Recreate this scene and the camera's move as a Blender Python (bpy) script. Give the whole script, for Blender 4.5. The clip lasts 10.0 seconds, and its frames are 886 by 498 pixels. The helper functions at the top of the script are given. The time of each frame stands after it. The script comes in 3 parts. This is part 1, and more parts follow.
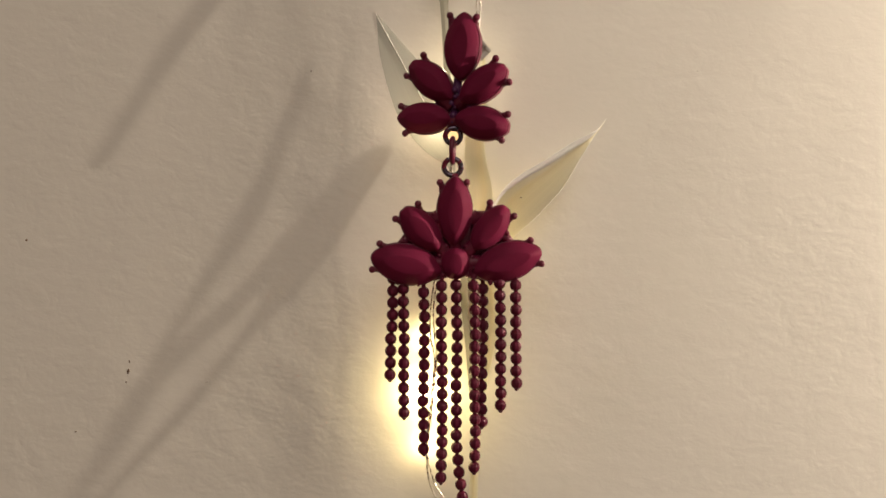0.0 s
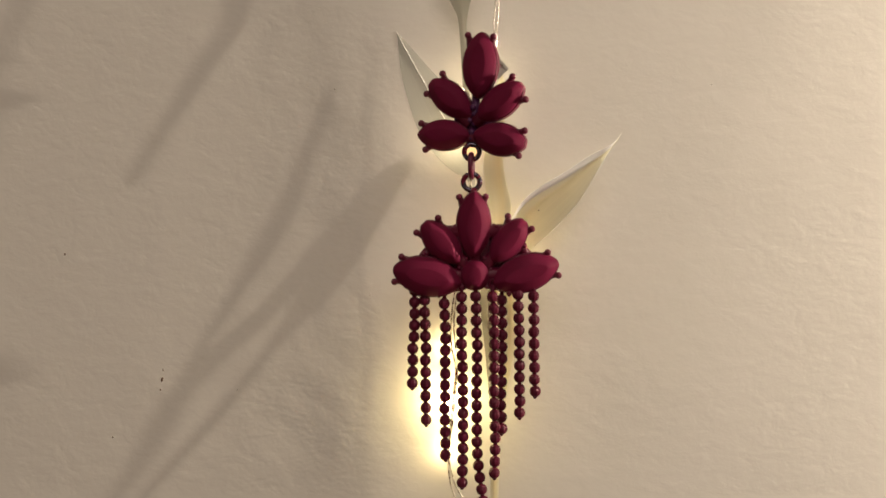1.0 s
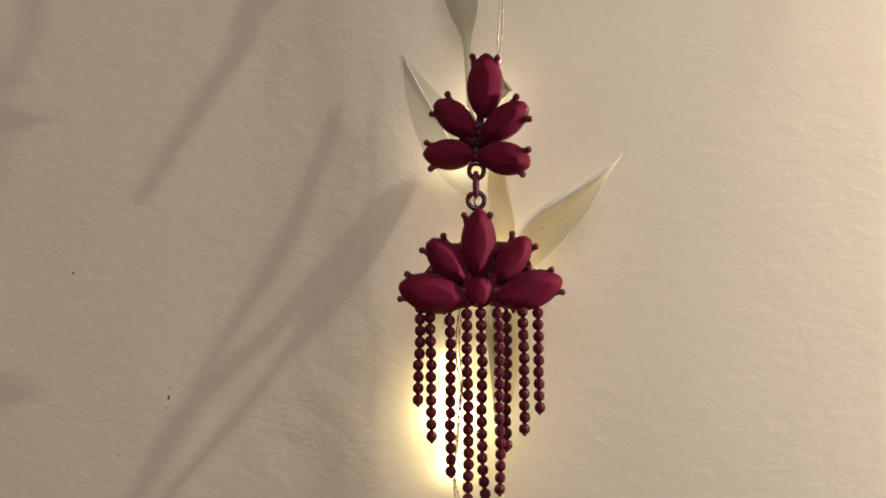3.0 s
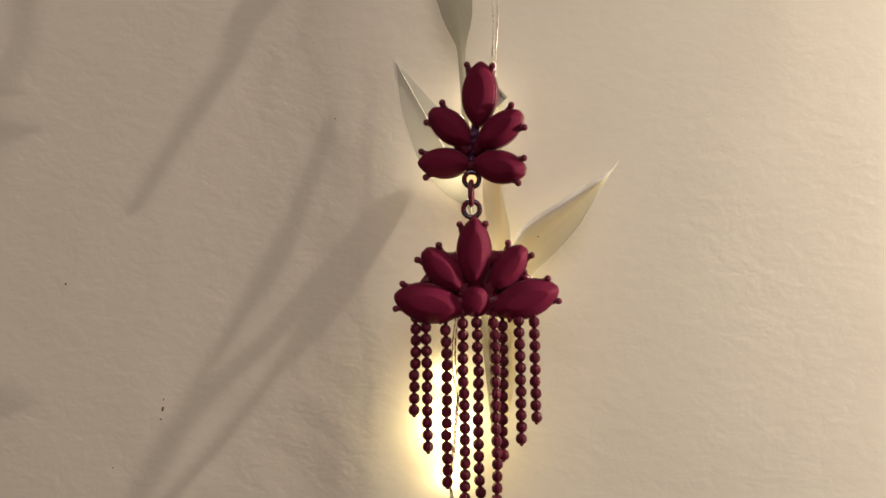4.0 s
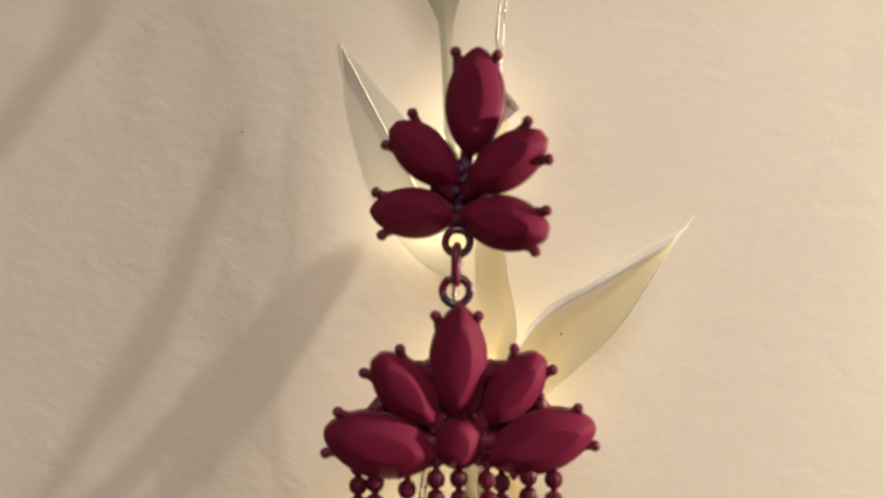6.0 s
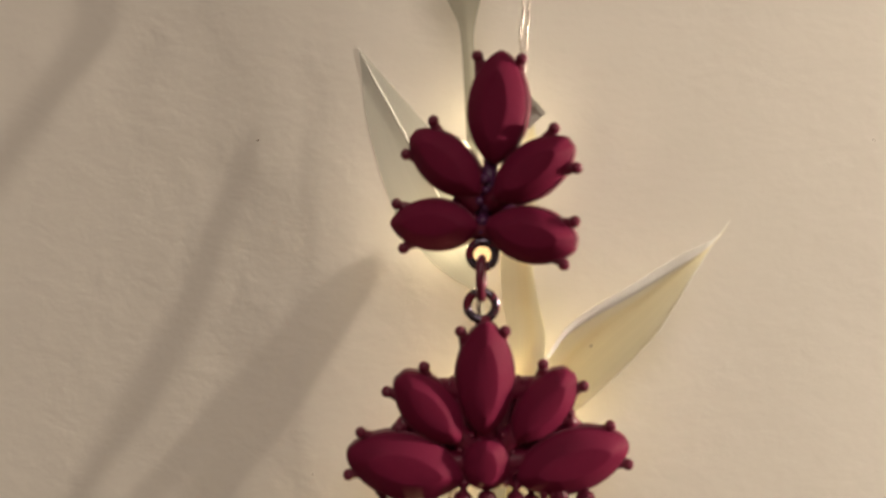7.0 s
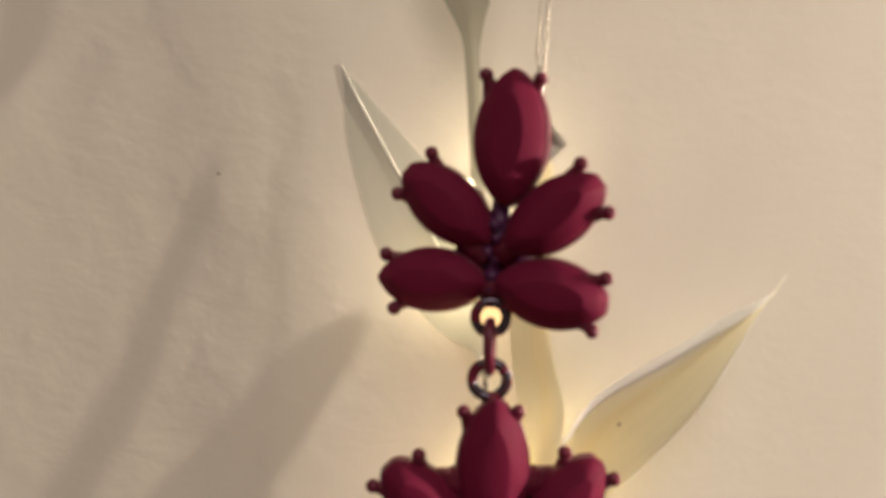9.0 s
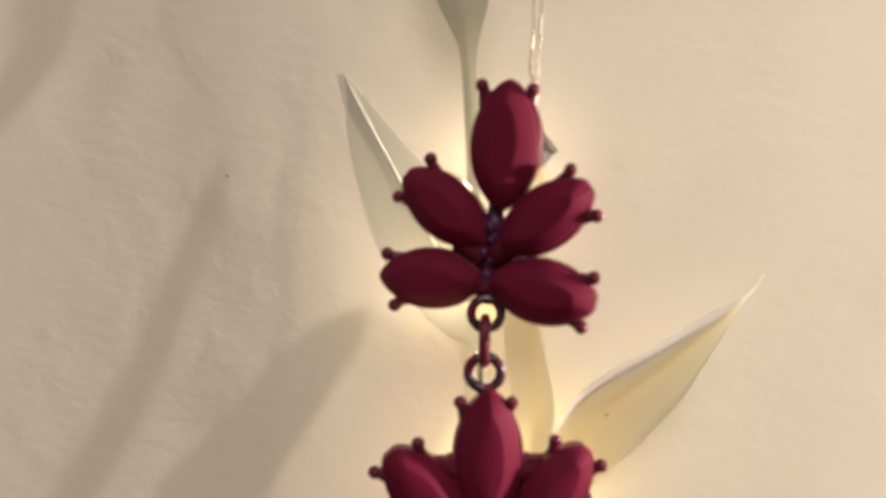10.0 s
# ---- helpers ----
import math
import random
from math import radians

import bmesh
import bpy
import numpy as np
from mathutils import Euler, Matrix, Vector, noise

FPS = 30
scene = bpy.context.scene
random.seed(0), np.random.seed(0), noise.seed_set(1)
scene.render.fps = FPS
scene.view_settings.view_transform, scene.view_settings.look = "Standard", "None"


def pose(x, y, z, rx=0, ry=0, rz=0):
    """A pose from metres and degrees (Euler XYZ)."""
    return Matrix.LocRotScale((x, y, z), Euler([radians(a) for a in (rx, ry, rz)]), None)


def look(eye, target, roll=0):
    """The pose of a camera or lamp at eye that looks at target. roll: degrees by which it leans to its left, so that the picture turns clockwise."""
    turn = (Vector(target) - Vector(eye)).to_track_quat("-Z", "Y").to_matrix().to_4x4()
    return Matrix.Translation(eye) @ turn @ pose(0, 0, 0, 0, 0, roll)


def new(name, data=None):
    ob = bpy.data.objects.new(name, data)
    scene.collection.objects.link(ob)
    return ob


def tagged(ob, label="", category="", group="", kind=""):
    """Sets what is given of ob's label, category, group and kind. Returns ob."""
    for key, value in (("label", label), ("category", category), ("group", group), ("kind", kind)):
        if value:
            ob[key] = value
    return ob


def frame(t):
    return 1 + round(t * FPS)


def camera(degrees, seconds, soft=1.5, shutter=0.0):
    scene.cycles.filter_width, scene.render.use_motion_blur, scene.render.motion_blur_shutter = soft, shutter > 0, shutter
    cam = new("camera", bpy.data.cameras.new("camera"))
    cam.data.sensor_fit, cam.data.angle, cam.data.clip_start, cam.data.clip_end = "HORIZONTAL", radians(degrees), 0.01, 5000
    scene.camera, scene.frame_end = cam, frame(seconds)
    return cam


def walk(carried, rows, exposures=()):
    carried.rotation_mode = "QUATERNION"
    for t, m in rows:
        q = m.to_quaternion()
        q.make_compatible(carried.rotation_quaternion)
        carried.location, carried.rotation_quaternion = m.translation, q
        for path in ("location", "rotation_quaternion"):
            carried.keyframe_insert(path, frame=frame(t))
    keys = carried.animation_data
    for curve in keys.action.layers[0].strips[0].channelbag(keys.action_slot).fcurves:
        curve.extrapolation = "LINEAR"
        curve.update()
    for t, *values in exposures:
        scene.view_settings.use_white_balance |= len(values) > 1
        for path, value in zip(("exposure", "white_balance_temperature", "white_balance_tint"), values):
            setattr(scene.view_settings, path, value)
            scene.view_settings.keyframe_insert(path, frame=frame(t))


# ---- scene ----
cam = camera(50.0, 10.0, soft=1.6)
PATH = [
    (0, (0.00107, -0.18267, -0.00543), (-0.03290, 1.81427, -0.11069), -0.08),
    (0.5, (0.00041, -0.18591, -0.00499), (-0.04693, 1.81110, -0.10352), -0.27),
    (1, (0.00338, -0.18755, -0.00243), (-0.09921, 1.80666, -0.11465), -0.55),
    (1.5, (0.00118, -0.18825, -0.00367), (-0.07011, 1.80810, -0.10104), -0.65),
    (2, (-0.00144, -0.18954, -0.00372), (-0.06236, 1.80817, -0.07767), -0.60),
    (2.5, (0.00213, -0.18976, -0.00408), (-0.09861, 1.80683, -0.06322), -0.56),
    (4, (0.00192, -0.18877, -0.00305), (-0.08298, 1.80886, -0.05048), -0.94),
    (4.5, (-0.00340, -0.15734, -0.00042), (-0.11842, 1.83915, -0.02869), -0.98),
    (5, (-0.00991, -0.12803, 0.00182), (-0.04076, 1.87172, -0.00457), -0.34),
    (5.5, (-0.00183, -0.11990, 0.00403), (-0.01676, 1.87977, -0.02945), 0.69),
    (6, (0.00002, -0.12373, 0.00638), (-0.02929, 1.87556, -0.03778), 0.75),
    (6.2, (-0.00108, -0.12351, 0.00735), (-0.03526, 1.87528, -0.05329), 0.61),
    (7.3, (-0.00002, -0.11911, 0.00993), (-0.08366, 1.87715, -0.07934), -0.22),
    (7.5, (-0.00104, -0.11916, 0.00976), (-0.06094, 1.87899, -0.05176), -0.15),
    (8, (-0.00352, -0.11658, 0.01147), (-0.03950, 1.88280, -0.02284), -0.26),
    (8.5, (-0.00196, -0.11040, 0.01227), (-0.05505, 1.88871, -0.01524), -0.05),
    (9, (-0.00232, -0.10222, 0.01233), (-0.04156, 1.89684, -0.03495), 0.21),
    (9.5, (-0.00546, -0.09912, 0.01053), (-0.01821, 1.90040, -0.03103), 0.39),
    (10, (-0.00285, -0.10699, 0.01297), (-0.02311, 1.89202, -0.04655), 0.35),
]
walk(cam, [(t, look(eye, target, roll)) for t, eye, target, roll in PATH],
     exposures=[(0.0, 0.06), (2.5, 0.02), (4.0, 0.05), (4.5, 0.05), (4.7, 0.07), (5.0, 0.48), (5.5, 0.61), (6.0, 0.44), (6.2, 0.04), (7.3, 0.2), (7.5, 0.2), (8.0, 0.22), (8.5, 0.19), (9.0, 0.29), (9.5, 0.65), (10.0, 0.5)])

# focus stays where the shot begins, so the picture softens as the camera comes close
cam.data.dof.use_dof = True
cam.data.dof.focus_distance = 0.168
cam.data.dof.aperture_fstop = 46.0

# ---- light ----
MM = 0.001
WALL_Y = -0.0135      # face of the wall behind the jewellery
HANG_Y = -0.025       # plane in which the earring hangs

world = bpy.data.worlds.new("room_air")
world.use_nodes = True
scene.world = world
world.node_tree.nodes["Background"].inputs[0].default_value = (1.0, 0.86, 0.7, 1)
world.node_tree.nodes["Background"].inputs[1].default_value = 0.02

ceiling_light = bpy.data.lights.new("ceiling_light", "AREA")
ceiling_light.shape, ceiling_light.size, ceiling_light.size_y = "RECTANGLE", 1.6, 1.6
ceiling_light.energy, ceiling_light.color = 18.5, (1.0, 0.875, 0.76)
new("ceiling_light", ceiling_light).matrix_world = look((0.2, -1.6, 1.2), (0.15, -1.45, 0.0))

LED_NEAR = 500.0      # strength of the bead behind the tassels
LED_MID = 70.0        # strength of the bead behind the upper flower
LED_LEAF = 200.0      # strength of the beads behind the lower flower and along the tassels
LED_RING = 1.35       # strength of the bead behind the ring
BULB = 148000.0          # strength of the bulb beside the view

# ---- materials ----


def material(name, colour, rough=0.5, metal=0.0, vary=0.1, scale=300.0, bump=0.0, bump_scale=900.0, coat=0.0, spec=0.5):
    m = bpy.data.materials.new(name)
    m.use_nodes = True
    n, l = m.node_tree.nodes, m.node_tree.links
    b = n["Principled BSDF"]
    b.inputs["Roughness"].default_value, b.inputs["Metallic"].default_value = rough, metal
    b.inputs["Coat Weight"].default_value = coat
    b.inputs["Coat Roughness"].default_value = 0.25
    b.inputs["Specular IOR Level"].default_value = spec
    co = n.new("ShaderNodeTexCoord")
    big = n.new("ShaderNodeTexNoise")
    big.inputs["Scale"].default_value, big.inputs["Detail"].default_value = scale, 5
    l.new(co.outputs["Object"], big.inputs["Vector"])
    mix = n.new("ShaderNodeMix")
    mix.data_type = "RGBA"
    mix.inputs["A"].default_value = (*[c * (1 - vary) for c in colour], 1)
    mix.inputs["B"].default_value = (*[min(1, c * (1 + vary)) for c in colour], 1)
    l.new(big.outputs["Fac"], mix.inputs["Factor"])
    l.new(mix.outputs["Result"], b.inputs["Base Color"])
    fine = n.new("ShaderNodeTexNoise")
    fine.inputs["Scale"].default_value, fine.inputs["Detail"].default_value = bump_scale, 4
    l.new(co.outputs["Object"], fine.inputs["Vector"])
    ramp = n.new("ShaderNodeMapRange")
    ramp.inputs["To Min"].default_value, ramp.inputs["To Max"].default_value = max(0.03, rough - 0.1), min(1, rough + 0.1)
    l.new(fine.outputs["Fac"], ramp.inputs["Value"])
    l.new(ramp.outputs["Result"], b.inputs["Roughness"])
    if bump:
        bp = n.new("ShaderNodeBump")
        bp.inputs["Strength"].default_value, bp.inputs["Distance"].default_value = 1.0, bump
        l.new(fine.outputs["Fac"], bp.inputs["Height"])
        l.new(bp.outputs["Normal"], b.inputs["Normal"])
    return m


def wall_material():
    """Matt emulsion over roller-textured plaster: fine grains, soft lumps and shallow trowel waves."""
    m = material("wall_paint", (0.74, 0.705, 0.65), 0.85, vary=0.035, scale=14.0, spec=0.25)
    n, l = m.node_tree.nodes, m.node_tree.links
    co = n.new("ShaderNodeTexCoord")
    wide = n.new("ShaderNodeMapping")
    wide.inputs["Scale"].default_value = (0.72, 1.0, 1.0)
    l.new(co.outputs["Object"], wide.inputs["Vector"])
    last = None
    for scale, depth, detail, rough in ((1000.0, 0.000022, 3, 0.5), (360.0, 0.00006, 4, 0.55), (230.0, 0.00012, 3, 0.5), (45.0, 0.0004, 2, 0.45)):
        tex = n.new("ShaderNodeTexNoise")
        tex.inputs["Scale"].default_value, tex.inputs["Detail"].default_value = scale, detail
        tex.inputs["Roughness"].default_value = rough
        tex.inputs["Distortion"].default_value = 0.4
        l.new(wide.outputs["Vector"], tex.inputs["Vector"])
        bp = n.new("ShaderNodeBump")
        bp.inputs["Strength"].default_value, bp.inputs["Distance"].default_value = 1.0, depth
        l.new(tex.outputs["Fac"], bp.inputs["Height"])
        if last:
            l.new(last.outputs["Normal"], bp.inputs["Normal"])
        last = bp
    # added slope that shades the wall past an upright line behind the sprig, then levels out
    split = n.new("ShaderNodeSeparateXYZ")
    l.new(co.outputs["Object"], split.inputs[0])
    span = n.new("ShaderNodeMapRange")
    span.inputs["From Min"].default_value, span.inputs["From Max"].default_value = -0.094, 0.006
    waver = n.new("ShaderNodeTexNoise")
    waver.inputs["Scale"].default_value, waver.inputs["Detail"].default_value = 32.0, 2
    l.new(co.outputs["Object"], waver.inputs["Vector"])
    shift = n.new("ShaderNodeMath")
    shift.operation = "MULTIPLY_ADD"
    shift.inputs[1].default_value = 0.012
    l.new(waver.outputs["Fac"], shift.inputs[0])
    l.new(split.outputs["X"], shift.inputs[2])
    l.new(shift.outputs[0], span.inputs["Value"])
    shade_swell = n.new("ShaderNodeFloatCurve")
    line = shade_swell.mapping.curves[0].points
    line[0].location, line[1].location = (0.0, 0.0), (1.0, 1.0)
    for at, height in ((0.20, 0.03), (0.45, 0.17), (0.65, 0.47), (0.78, 0.84), (0.83, 0.955), (0.89, 1.0)):
        line.new(at, height)
    l.new(span.outputs["Result"], shade_swell.inputs["Value"])
    bp = n.new("ShaderNodeBump")
    bp.inputs["Strength"].default_value, bp.inputs["Distance"].default_value = 1.0, 0.0021
    l.new(shade_swell.outputs["Value"], bp.inputs["Height"])
    l.new(last.outputs["Normal"], bp.inputs["Normal"])
    l.new(bp.outputs["Normal"], n["Principled BSDF"].inputs["Normal"])
    return m


def leaf_material(name, colour, clear, through_amount, tones=((1, 1, 1),) * 4):
    """Thin dried or silk leaf: white, faintly ribbed lengthwise, letting light through."""
    m = bpy.data.materials.new(name)
    m.use_nodes = True
    n, l = m.node_tree.nodes, m.node_tree.links
    b, out = n["Principled BSDF"], n["Material Output"]
    b.inputs["Roughness"].default_value = 0.3
    co = n.new("ShaderNodeTexCoord")
    stretch = n.new("ShaderNodeMapping")
    stretch.inputs["Scale"].default_value = (26.0, 1.2, 1.0)
    l.new(co.outputs["UV"], stretch.inputs["Vector"])
    rib = n.new("ShaderNodeTexNoise")
    rib.inputs["Scale"].default_value, rib.inputs["Detail"].default_value = 1.6, 4
    l.new(stretch.outputs["Vector"], rib.inputs["Vector"])
    mix = n.new("ShaderNodeMix")
    mix.data_type = "RGBA"
    mix.inputs["A"].default_value = (*[c * 0.9 for c in colour], 1)
    mix.inputs["B"].default_value = (*[min(1, c * 1.06) for c in colour], 1)
    l.new(rib.outputs["Fac"], mix.inputs["Factor"])
    part_uv = n.new("ShaderNodeSeparateXYZ")
    l.new(co.outputs["UV"], part_uv.inputs[0])
    band = n.new("ShaderNodeValToRGB")
    for stop, tone in zip((0.0, 0.26, 0.48, 0.9), tones):
        if stop:
            band.color_ramp.elements.new(stop)
        band.color_ramp.elements[(0.0, 0.26, 0.48, 0.9).index(stop)].color = (*tone, 1)
    l.new(part_uv.outputs["X"], band.inputs["Fac"])
    tint = n.new("ShaderNodeMix")
    tint.data_type, tint.blend_type = "RGBA", "MULTIPLY"
    tint.inputs["Factor"].default_value = 1.0
    l.new(mix.outputs["Result"], tint.inputs["A"])
    l.new(band.outputs["Color"], tint.inputs["B"])
    mix = tint
    l.new(mix.outputs["Result"], b.inputs["Base Color"])
    bp = n.new("ShaderNodeBump")
    bp.inputs["Strength"].default_value, bp.inputs["Distance"].default_value = 0.5, 0.0001
    l.new(rib.outputs["Fac"], bp.inputs["Height"])
    l.new(bp.outputs["Normal"], b.inputs["Normal"])
    tr = n.new("ShaderNodeBsdfTranslucent")
    l.new(mix.outputs["Result"], tr.inputs["Color"])
    add = n.new("ShaderNodeMixShader")
    add.inputs[0].default_value = through_amount
    l.new(b.outputs[0], add.inputs[1])
    l.new(tr.outputs[0], add.inputs[2])
    clr = n.new("ShaderNodeBsdfTransparent")
    fin = n.new("ShaderNodeMixShader")
    fin.inputs[0].default_value = clear
    l.new(add.outputs[0], fin.inputs[1])
    l.new(clr.outputs[0], fin.inputs[2])
    l.new(fin.outputs[0], out.inputs["Surface"])
    return m


def glow_material(name, colour, strength, clear=False):
    """A lit lamp; clear: a glass drop that also lets other light pass."""
    m = bpy.data.materials.new(name)
    m.use_nodes = True
    n, l = m.node_tree.nodes, m.node_tree.links
    n.remove(n["Principled BSDF"])
    e = n.new("ShaderNodeEmission")
    e.inputs[0].default_value = (*colour, 1)
    e.inputs[1].default_value = strength
    last = e
    if clear:
        t, last = n.new("ShaderNodeBsdfTransparent"), n.new("ShaderNodeAddShader")
        l.new(e.outputs[0], last.inputs[0])
        l.new(t.outputs[0], last.inputs[1])
    l.new(last.outputs[0], n["Material Output"].inputs["Surface"])
    return m


def enamel_material(name, colour, rough, chips, gloss=0.3):
    """Burgundy lacquer over dark metal; chips: how much bare metal shows on worn places."""
    m = material(name, colour, rough, vary=0.16, scale=260.0, bump=0.00002, bump_scale=1500.0, spec=gloss)
    n, l = m.node_tree.nodes, m.node_tree.links
    b = n["Principled BSDF"]
    if chips:
        co = n.new("ShaderNodeTexCoord")
        tex = n.new("ShaderNodeTexNoise")
        tex.inputs["Scale"].default_value, tex.inputs["Detail"].default_value = 520.0, 5
        l.new(co.outputs["Object"], tex.inputs["Vector"])
        cut = n.new("ShaderNodeMapRange")
        cut.inputs["From Min"].default_value, cut.inputs["From Max"].default_value = 0.74 - chips, 0.78 - chips
        l.new(tex.outputs["Fac"], cut.inputs["Value"])
        old = b.inputs["Base Color"].links[0].from_socket
        mix = n.new("ShaderNodeMix")
        mix.data_type = "RGBA"
        mix.inputs["B"].default_value = (0.11, 0.09, 0.125, 1)
        l.new(cut.outputs["Result"], mix.inputs["Factor"])
        l.new(old, mix.inputs["A"])
        l.new(mix.outputs["Result"], b.inputs["Base Color"])
        l.new(cut.outputs["Result"], b.inputs["Metallic"])
    return m


PAINT = wall_material()
PLAIN = material("room_paint", (0.72, 0.68, 0.62), 0.8, vary=0.03, scale=5.0, bump=0.0003, bump_scale=120.0)
BOARDS = material("floor_wood", (0.30, 0.20, 0.12), 0.5, vary=0.25, scale=6.0, bump=0.0003, bump_scale=60.0)
STONE = enamel_material("matt_burgundy_stone", (0.130, 0.0074, 0.033), 0.66, 0.0, 0.10)
LACQUER = enamel_material("burgundy_lacquer", (0.115, 0.0068, 0.029), 0.34, 0.0, 0.4)
BEADS = enamel_material("burgundy_bead_lacquer", (0.080, 0.0055, 0.020), 0.48, 0.04, 0.14)
WORN = enamel_material("worn_gunmetal", (0.13, 0.012, 0.03), 0.24, 0.26)
# the violet base colour stands in for cool reflections on the dark metal
CASTING = enamel_material("violet_sheen_casting", (0.07, 0.016, 0.065), 0.28, 0.16)
SILVER = material("silver_metal", (0.80, 0.78, 0.74), 0.3, 1.0, 0.08, 200.0, 0.00002, 900.0)
BEAD_WHITE = material("white_plastic", (0.88, 0.87, 0.84), 0.2, 0.0, 0.04, 300.0)
WIRE = material("silver_wire", (0.70, 0.66, 0.58), 0.28, 1.0, 0.1, 400.0)
# tones across the leaf put the yellowish shade beside its margin into the colour
LEAF = leaf_material("cream_leaf", (0.89, 0.87, 0.75), 0.0, 0.52, ((1, 1, 1), (1, 0.99, 0.97), (1, 0.96, 0.85), (0.94, 0.93, 0.88)))
SHEER = leaf_material("sheer_white_leaf", (0.80, 0.81, 0.76), 0.5, 0.40)
SATIN = leaf_material("satin_white_leaf", (0.95, 0.94, 0.90), 0.0, 0.08)
# darker grey leaf; on the bract it stands in for an unlit side
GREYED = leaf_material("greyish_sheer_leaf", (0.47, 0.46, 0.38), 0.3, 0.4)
SPECK = material("dark_speck", (0.16, 0.11, 0.08), 0.8)
GLOW = glow_material("warm_led", (1.0, 0.80, 0.36), LED_NEAR, True)
GLOW_MID = glow_material("mid_led", (1.0, 0.82, 0.50), LED_MID, True)
GLOW_LEAF = glow_material("leaf_led", (1.0, 0.78, 0.36), LED_LEAF, True)
GLOW_SOFT = glow_material("soft_led", (1.0, 0.60, 0.26), LED_RING)
BULB_GLOW = glow_material("warm_bulb", (1.0, 0.845, 0.66), BULB)

# ---- building helpers ----


def part(name, bm, mat, parent=None, label="", smooth=True):
    """Links a bmesh as one mesh object under a thing or a part."""
    me = bpy.data.meshes.new(name)
    bmesh.ops.recalc_face_normals(bm, faces=bm.faces)
    bm.to_mesh(me)
    bm.free()
    for p in me.polygons:
        p.use_smooth = smooth
    me.materials.append(mat)
    ob = new(name, me)
    ob.parent = parent
    if label:
        tagged(ob, label)
    return ob


def thing(name, place, label, category, group="", kind=""):
    ob = new(name)
    ob.empty_display_size = 0.005
    ob.location = place
    return tagged(ob, label, category, group, kind)


def box(bm, lo, hi, bevel=0.0):
    made = bmesh.ops.create_cube(bm, size=1.0)["verts"]
    size = [b - a for a, b in zip(lo, hi)]
    mid = [(a + b) / 2 for a, b in zip(lo, hi)]
    bmesh.ops.transform(bm, matrix=Matrix.LocRotScale(mid, None, size), verts=made)
    if bevel:
        edges = list({e for v in made for e in v.link_edges})
        bmesh.ops.bevel(bm, geom=edges, offset=bevel, segments=2, affect="EDGES")


def ball(bm, at, r, squash=(1, 1, 1), seg=10):
    bmesh.ops.create_uvsphere(bm, u_segments=seg, v_segments=max(6, seg * 2 // 3), radius=r,
                              matrix=Matrix.LocRotScale(at, None, squash))


def glide(points, count):
    """Points spaced along a smooth curve through the given ones."""
    pts = [Vector(p) for p in points]
    ext = [2 * pts[0] - pts[1]] + pts + [2 * pts[-1] - pts[-2]]
    out = []
    for i in range(count):
        u = i / (count - 1) * (len(pts) - 1)
        k = min(int(u), len(pts) - 2)
        f = u - k
        a, b, c, d = ext[k:k + 4]
        out.append(0.5 * (2 * b + (c - a) * f + (2 * a - 5 * b + 4 * c - d) * f * f + (3 * b - a - 3 * c + d) * f ** 3))
    return out


def tube(bm, points, radii, seg=8, closed=False):
    """A round tube along points; radii: one for all, or one each."""
    pts = [Vector(p) for p in points]
    if not isinstance(radii, (list, tuple)):
        radii = [radii] * len(pts)
    rings, count = [], len(pts)
    side = Vector((0.31, 0.9, 0.2))
    for i, p in enumerate(pts):
        if closed:
            way = pts[(i + 1) % count] - pts[i - 1]
        else:
            way = pts[min(i + 1, count - 1)] - pts[max(i - 1, 0)]
        way.normalize()
        a = way.cross(side).normalized()
        b = way.cross(a)
        rings.append([bm.verts.new(p + (a * math.cos(q) + b * math.sin(q)) * radii[i])
                      for q in (2 * math.pi * k / seg for k in range(seg))])
    for i in range(count if closed else count - 1):
        r, s = rings[i], rings[(i + 1) % count]
        for k in range(seg):
            bm.faces.new((r[k], r[(k + 1) % seg], s[(k + 1) % seg], s[k]))
    if not closed:
        bm.faces.new(rings[0])
        bm.faces.new(rings[-1])


def loop_points(at, across, up, count=28):
    """A closed oval in the plane of the two half-axes."""
    return [Vector(at) + Vector(across) * math.cos(q) + Vector(up) * math.sin(q)
            for q in (2 * math.pi * k / count for k in range(count))]


# ---- the room ----


def slab(name, lo, hi, mat):
    bm = bmesh.new()
    box(bm, lo, hi)
    return tagged(part(name, bm, mat, smooth=False), kind="structure")


tagged(slab("wall_north", (-2.0, WALL_Y, -1.3), (2.0, WALL_Y + 0.12, 1.3), PAINT), "cream painted wall with fine roller texture")
tagged(slab("wall_south", (-2.0, -3.62, -1.3), (2.0, -3.5, 1.3), PLAIN), "plain cream wall across the room")
tagged(slab("wall_east", (2.0, -3.5, -1.3), (2.12, WALL_Y, 1.3), PLAIN), "plain cream side wall")
tagged(slab("wall_west", (-2.12, -3.5, -1.3), (-2.0, WALL_Y, 1.3), PLAIN), "plain cream side wall")
tagged(slab("floor", (-2.12, -3.62, -1.4), (2.12, WALL_Y + 0.12, -1.3), BOARDS), "brown wooden floor")
tagged(slab("ceiling", (-2.12, -3.62, 1.3), (2.12, WALL_Y + 0.12, 1.4), PLAIN), "plain white ceiling")

